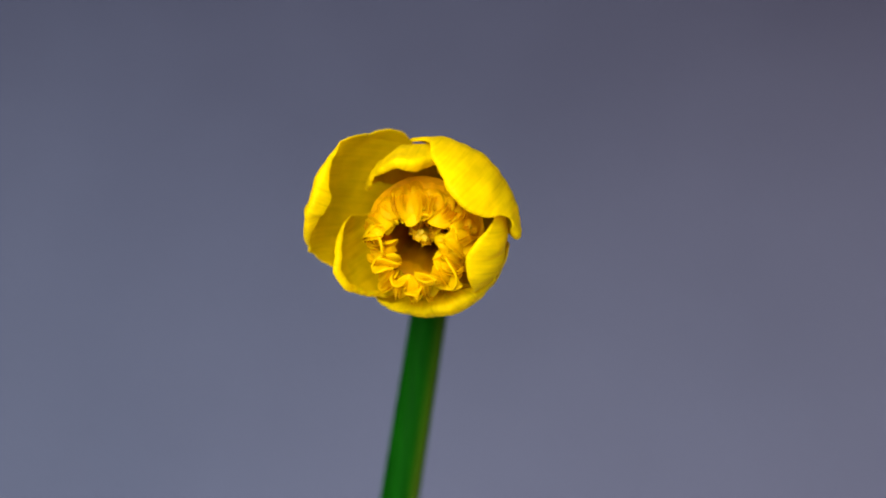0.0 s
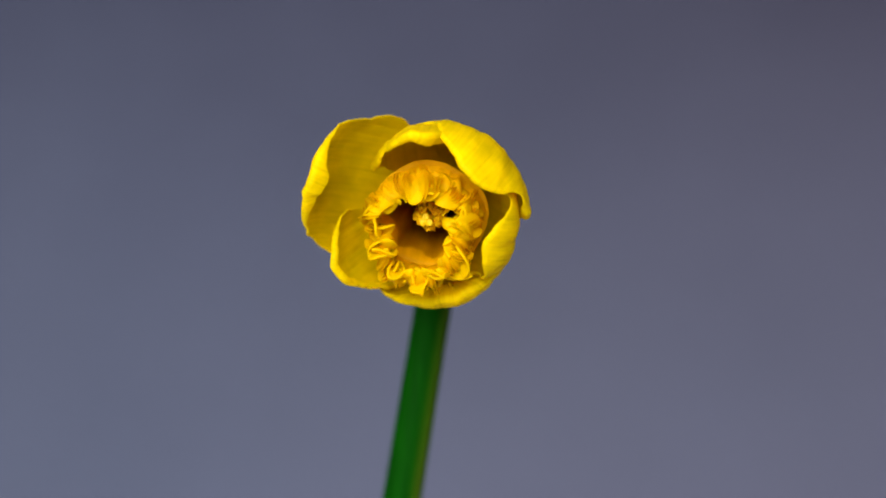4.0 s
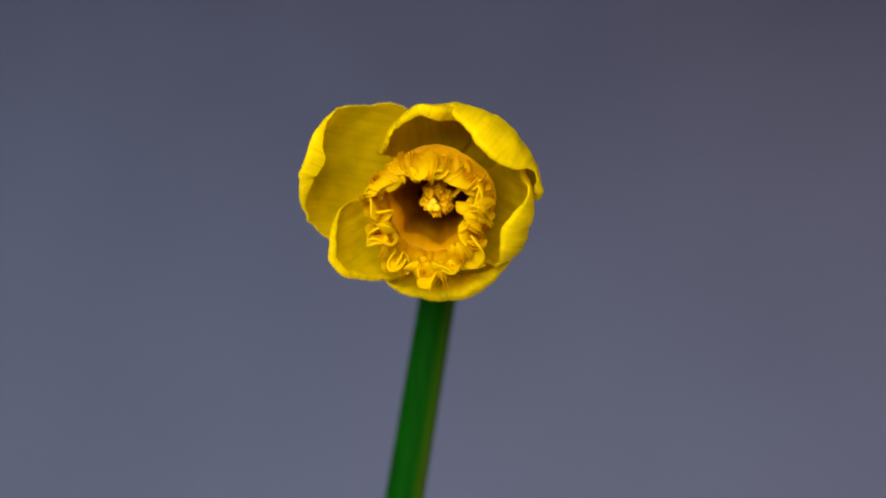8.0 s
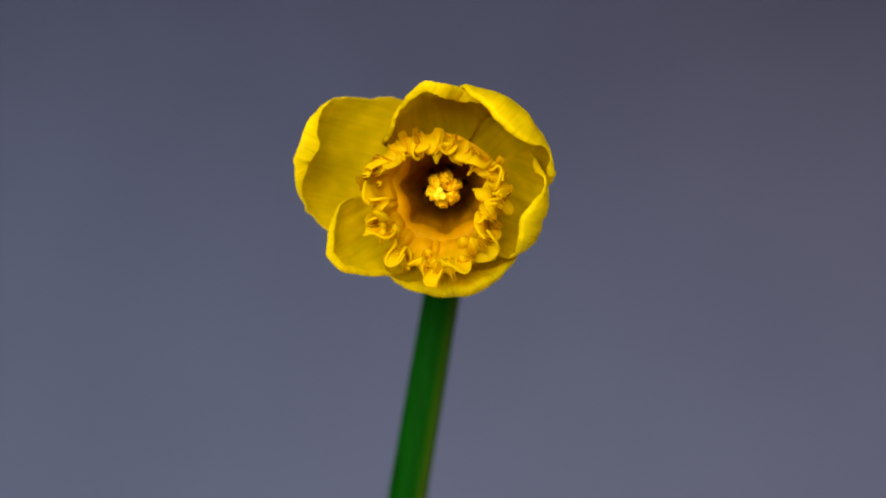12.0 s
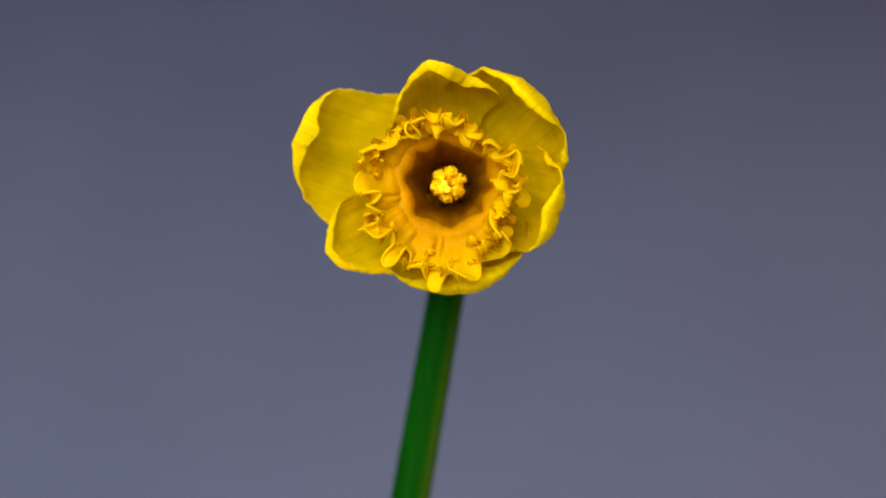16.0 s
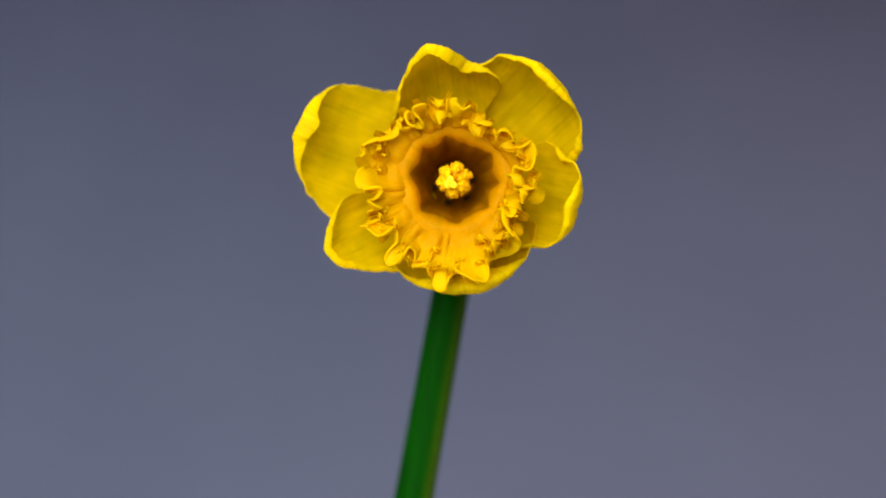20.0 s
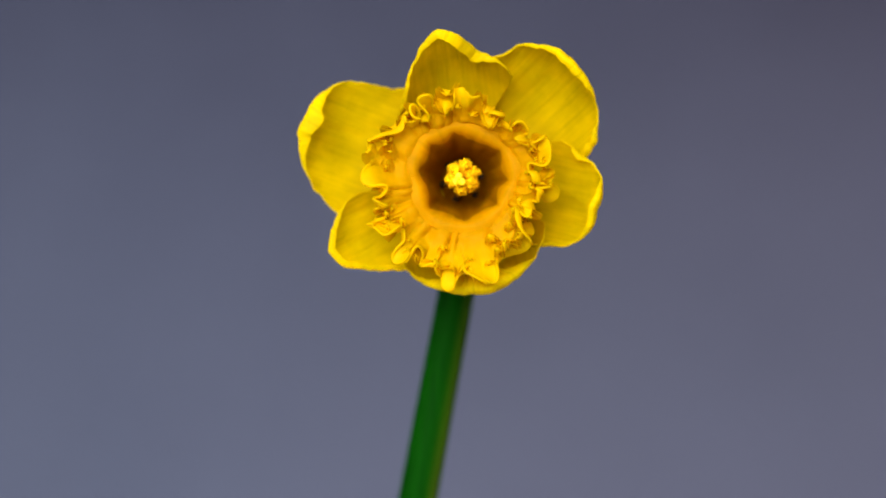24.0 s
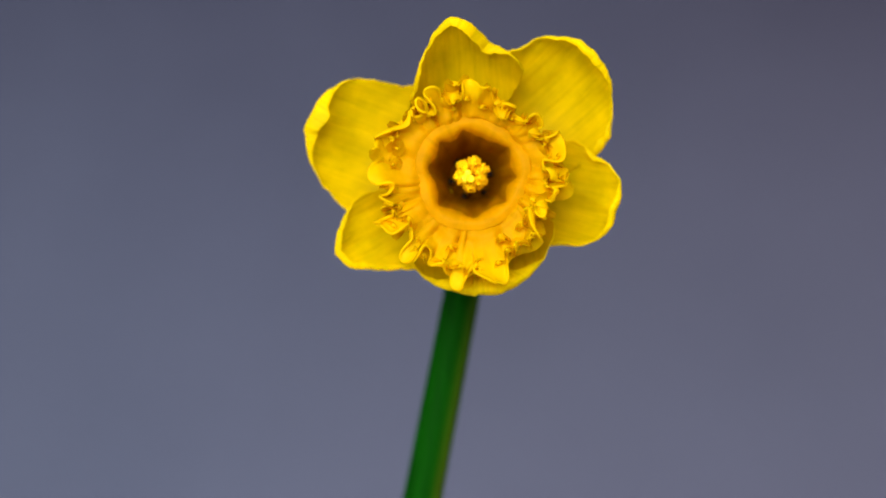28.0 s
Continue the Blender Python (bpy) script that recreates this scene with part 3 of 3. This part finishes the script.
def frill_points(k, n=48, m=53):
    """A piece of the frill as it lies when open: it heads along +z, its inner side towards -x, and widens with its distance from the flower's axis."""
    s, v = np.linspace(0, 1, n)[:, None], np.linspace(-1, 1, m)[None]
    mid = 2 * math.pi / FRILLS * k
    th = mid + v * math.pi / FRILLS * 1.12
    flange, length, swell, strong, rise = margin(th)
    turn = 19 * th + 2.2 * np.sin(3 * th + 0.6) + 1.6 * np.sin(5 * th + 2.2) + 0.8 * np.sin(11 * th)
    length = length + 0.3 * np.sin(2.3 * turn) + 0.5 * np.sin(turn)
    cut = 0.28
    q = np.clip((s - cut) / (1 - cut), 0, 1)
    ease = q * q * (3 - 2 * q)
    uneven = strong * (1 + 0.35 * np.sin(4 * th + 2) * np.sin(7 * th))
    # the ruffle rises from the flange, and its margin curls on by an uneven amount
    curl = np.clip(0.55 + 0.7 * np.sin(0.61 * turn + 0.8) + 0.5 * np.sin(1.37 * turn), -0.6, 1.35)
    bend = np.radians(rise) * np.clip(q / 0.35, 0, 1) + curl * 1.5 * np.clip((q - 0.5) / 0.5, 0, 1) ** 1.2
    step = np.where(s < cut, flange / cut, length / (1 - cut)) / n
    d, h = np.cumsum(np.cos(bend) * step, 0), np.cumsum(np.sin(bend) * step, 0)
    wave = np.sin(turn + 0.9 * q + 0.5 * np.sin(6 * th))
    d = d + 1.45 * ease * uneven * wave + 0.2 * ease * np.sin(2.6 * turn + 4 * q)
    h = h - 0.9 * np.clip(1 - s / 0.16, 0, 1) - 0.9 * ease * uneven * np.cos(turn + 1.2) + (0.45 * np.sin(turn) + 0.45 * np.sin(0.53 * turn + 1) + 0.2 * np.sin(1.7 * turn + 6 * s)) * np.clip(0.3 + s * 3, 0, 1) + swell * np.sin(q * 2.4) + 0.4 * s * wobble(s * 7, th * 16, 77)
    along = -0.8 * ease * uneven * np.sin(2 * turn + 0.8 * np.sin(3 * th) + 1.0 * q) + 0.5 * ease * np.sin(0.5 * turn)
    r, a = mouth(th) - 0.6 + d, th - mid
    x = -h - (0.03 if k % 2 else 0)
    y = r * np.sin(a) + along * np.cos(a)
    z = r * np.cos(a) - along * np.sin(a) - (mouth(mid) - 0.6)
    # the swell term paints standing lobes brighter yellow, as if they caught more light
    return np.stack([x, y, z], -1) * MM, np.stack([th * 0.5 + 0 * s, 0.46 + 0.12 * np.clip(s / cut, 0, 1) + (0.5 + 0.15 * swell) * q, 0 * s * v], -1)


def curled_lobes(k, n=26, m=19):
    """Lobes of the margin that roll inwards into round knobs, on the piece k of the frill."""
    rnd = random.Random(300 + k)
    mid = 2 * math.pi / FRILLS * k
    flange, length, swell, strong, rise = (float(x) for x in margin(mid))
    made = []
    for j in range(2):
        w, u = np.linspace(0, 1, n)[:, None], np.linspace(-1, 1, m)[None]
        size = min(rnd.uniform(0.7, 1.2) * (0.7 + 0.35 * j + 0.2 * swell), 1.25)
        out, off = flange + (0.2 + 0.22 * j + rnd.uniform(-0.12, 0.1)) * length, rnd.uniform(-1.6, 1.6)
        start, roll, yaw = radians(rnd.uniform(0, 40)), rnd.uniform(1.5, 3.0), rnd.uniform(-0.7, 0.7)
        bend = start + roll * w**1.3
        L = 5.2 * size
        d, h = np.cumsum(np.cos(bend), 0) / n * L, np.cumsum(np.sin(bend), 0) / n * L
        half = 2.5 * size * np.sin(np.pi * np.clip(0.22 + 0.77 * w, 0, 1)) ** 0.6
        y = half * u * (1 - 0.12 * u**2) + 0.25 * np.sin(5 * w + k)
        drop = 0.6 * half * u**2 + 0.18 * size * np.sin(4.5 * u + 3 * w + 2 * k + j) * w
        # the cross-section falls off on both sides of the lobe's middle, along its own outer side
        d, h = d + drop * np.sin(bend) + 0 * u, h - drop * np.cos(bend) + 0 * u
        c, s = math.cos(yaw), math.sin(yaw)
        z = out + d * c - y * s
        # swollen knobs get a brighter tone too, in place of light on them
        made.append((np.stack([-(h + 0.35 + 0.4 * swell), off + d * s + y * c, z], -1) * MM,
                     np.stack([0.1 * u + 0 * w, 0.54 + 0.12 * swell + 0.42 * w + 0 * u, 0 * w * u], -1)))
    return made


frill_pieces = [sheet("corona_frill", [frill_points(k), *curled_lobes(k)], 0.75 * MM, CORONA, head, "ruffled orange-yellow frill at the corona's mouth", 0.3, ("start", "sides"))
                for k in range(FRILLS)]


# style, stigma and stamens
def blob(name, centre, radii, mat, parent, seed, rough=0.25, turn=None, label=""):
    bm = bmesh.new()
    bmesh.ops.create_icosphere(bm, subdivisions=4, radius=1)
    for v in bm.verts:
        d = v.co.copy()
        k = 1 + rough * (noise.noise(d * 1.6 + Vector((seed, 0, 0))) + 0.5 * noise.noise(d * 4 + Vector((0, seed, 0))) + 0.3 * noise.noise(d * 9))
        q = Vector((d.x * radii[0], d.y * radii[1], d.z * radii[2])) * k
        v.co = ((turn @ q if turn else q) + Vector(centre)) * MM
    return part(name, bm, mat, parent, label)


def rod(name, a, b, r, mat, parent, label=""):
    a, b = Vector(a) * MM, Vector(b) * MM
    V, F, n, m = [], [], 8, 10
    q = (b - a).to_track_quat("Z", "Y")
    for i in range(n):
        u = i / (n - 1)
        c = a.lerp(b, u) + q @ Vector((0.4 * MM * math.sin(u * 3), 0, 0))
        for j in range(m):
            g = 2 * math.pi * j / m
            V.append(c + q @ Vector((math.cos(g), math.sin(g), 0)) * r * MM)
    for i in range(n - 1):
        for j in range(m):
            F.append((i * m + j, i * m + (j + 1) % m, (i + 1) * m + (j + 1) % m, (i + 1) * m + j))
    F += [tuple(range(m))[::-1], tuple((n - 1) * m + j for j in range(m))]
    return from_data(name, V, F, mat, parent, label)


rod("style", (0, 0, -4.5), (-0.9, -0.9, 20.6), 0.8, STYLE, head, "pale yellow style")
for k in range(3):
    a = radians(90 + 120 * k)
    blob("stigma", (0.8 * math.cos(a) - 0.9, 0.8 * math.sin(a) - 0.9, 21.0), (0.95, 0.95, 0.6), STYLE, head, k, 0.3, None, "pale three-lobed stigma")
for k in range(6):
    a = radians(20 + 60 * k)
    d = Vector((math.cos(a), math.sin(a), 0))
    g = Vector((math.cos(a + radians(52)), math.sin(a + radians(52)), 0))
    # dark blobs put where the gaps between filaments lie in shade
    blob("nectary", g * 5.1 + Vector((0, 0, -1.6)), (0.75, 0.75, 1.1), GAP_SHADE, head, 40 + k, 0.3, None, "dark nectary between the filaments")
    rod("filament", d * 4.0 + Vector((0, 0, -3)), d * 2.7 + Vector((0, 0, 13)), 0.55, STYLE, head, "pale filament")
    blob("anther", d * 2.55 + Vector((0, 0, 16 + 0.7 * math.sin(k * 2.4))), (1.6, 1.85, 3.4), ANTHER, head, 10 + k, 0.55, None, "yellow anther covered with pollen")


# ---- what moves ----
def head_pose(t):
    px, py = glide((754, 765, 781, 790, 801, 835), t), glide((408, 372, 345, 330, 320, 308), t)
    down, side = glide((16, 12, 8, 2, 0, 0), t), glide((-6, -3, -1, 0, 0, 0), t)
    unit = 0.395 * math.tan(radians(15)) / 784
    turn = pose(0, 0, 0, 90) @ pose(0, 0, 0, down, side)
    tip = Vector(((px - 784) * unit, 0.0, 0.25 + (441 - py) * unit))
    return Matrix.Translation(tip - turn @ Vector((0, 0, 19 * MM))) @ turn


def motions():
    steps = [0, 1.5, 3, 4.5, 6, 7.5, 9, 10.5, 12, 13.5, 15, 16.5, 18, 19.5, 21, 22.5, 24, 26, 28]
    walk(head, [(t, head_pose(t)) for t in steps])
    walk(stem, [(t, Matrix.Translation(STEM_BASE) @ pose(0, 0, 0, 0, glide((0, 0.27, 0.5, 0.8, 1.1, 1.92), t), 0)) for t in steps])
    for petal, p in zip(petals, PETALS):
        walk(petal, [(t, hinge(p["r0"], p["az"], p["z0"], *(glide(p[k], t, OPENING) for k in ("tilt", "yaw", "roll")))) for t in steps])
    # the frill turns outwards, on the lower left before the upper right: its lean at OPENING on the right, above, on the left and below
    lean = ((-8, 2, 22, 40, 56, 78), (-8, 0, 14, 40, 58, 80), (14, 34, 55, 78, 90, 98), (14, 36, 52, 75, 87, 95))
    for k in range(FRILLS):
        rnd = random.Random(k)
        bow = rnd.uniform(-1, 1)
        az = 2 * math.pi / FRILLS * k
        rows = []
        for t in steps:
            out = float(around([glide(v, t, OPENING) for v in lean], az))
            out += (4 * math.sin(3 * az + 1) + 3 * math.sin(5 * az) + 1.5 * bow) * glide((0.8, 0.8, 1, 1.2, 1.4, 1.5), t, OPENING)
            rows.append((t, hinge(mouth(az) - 0.6 + glide((0, 0, 0, 0.2, 0.6, 1.3), t, OPENING), 360 / FRILLS * k, MOUTH_Z + glide((0, 0, 0, -0.1, -0.2, -0.35), t, OPENING), out)))
        walk(frill_pieces[k], rows)


motions()
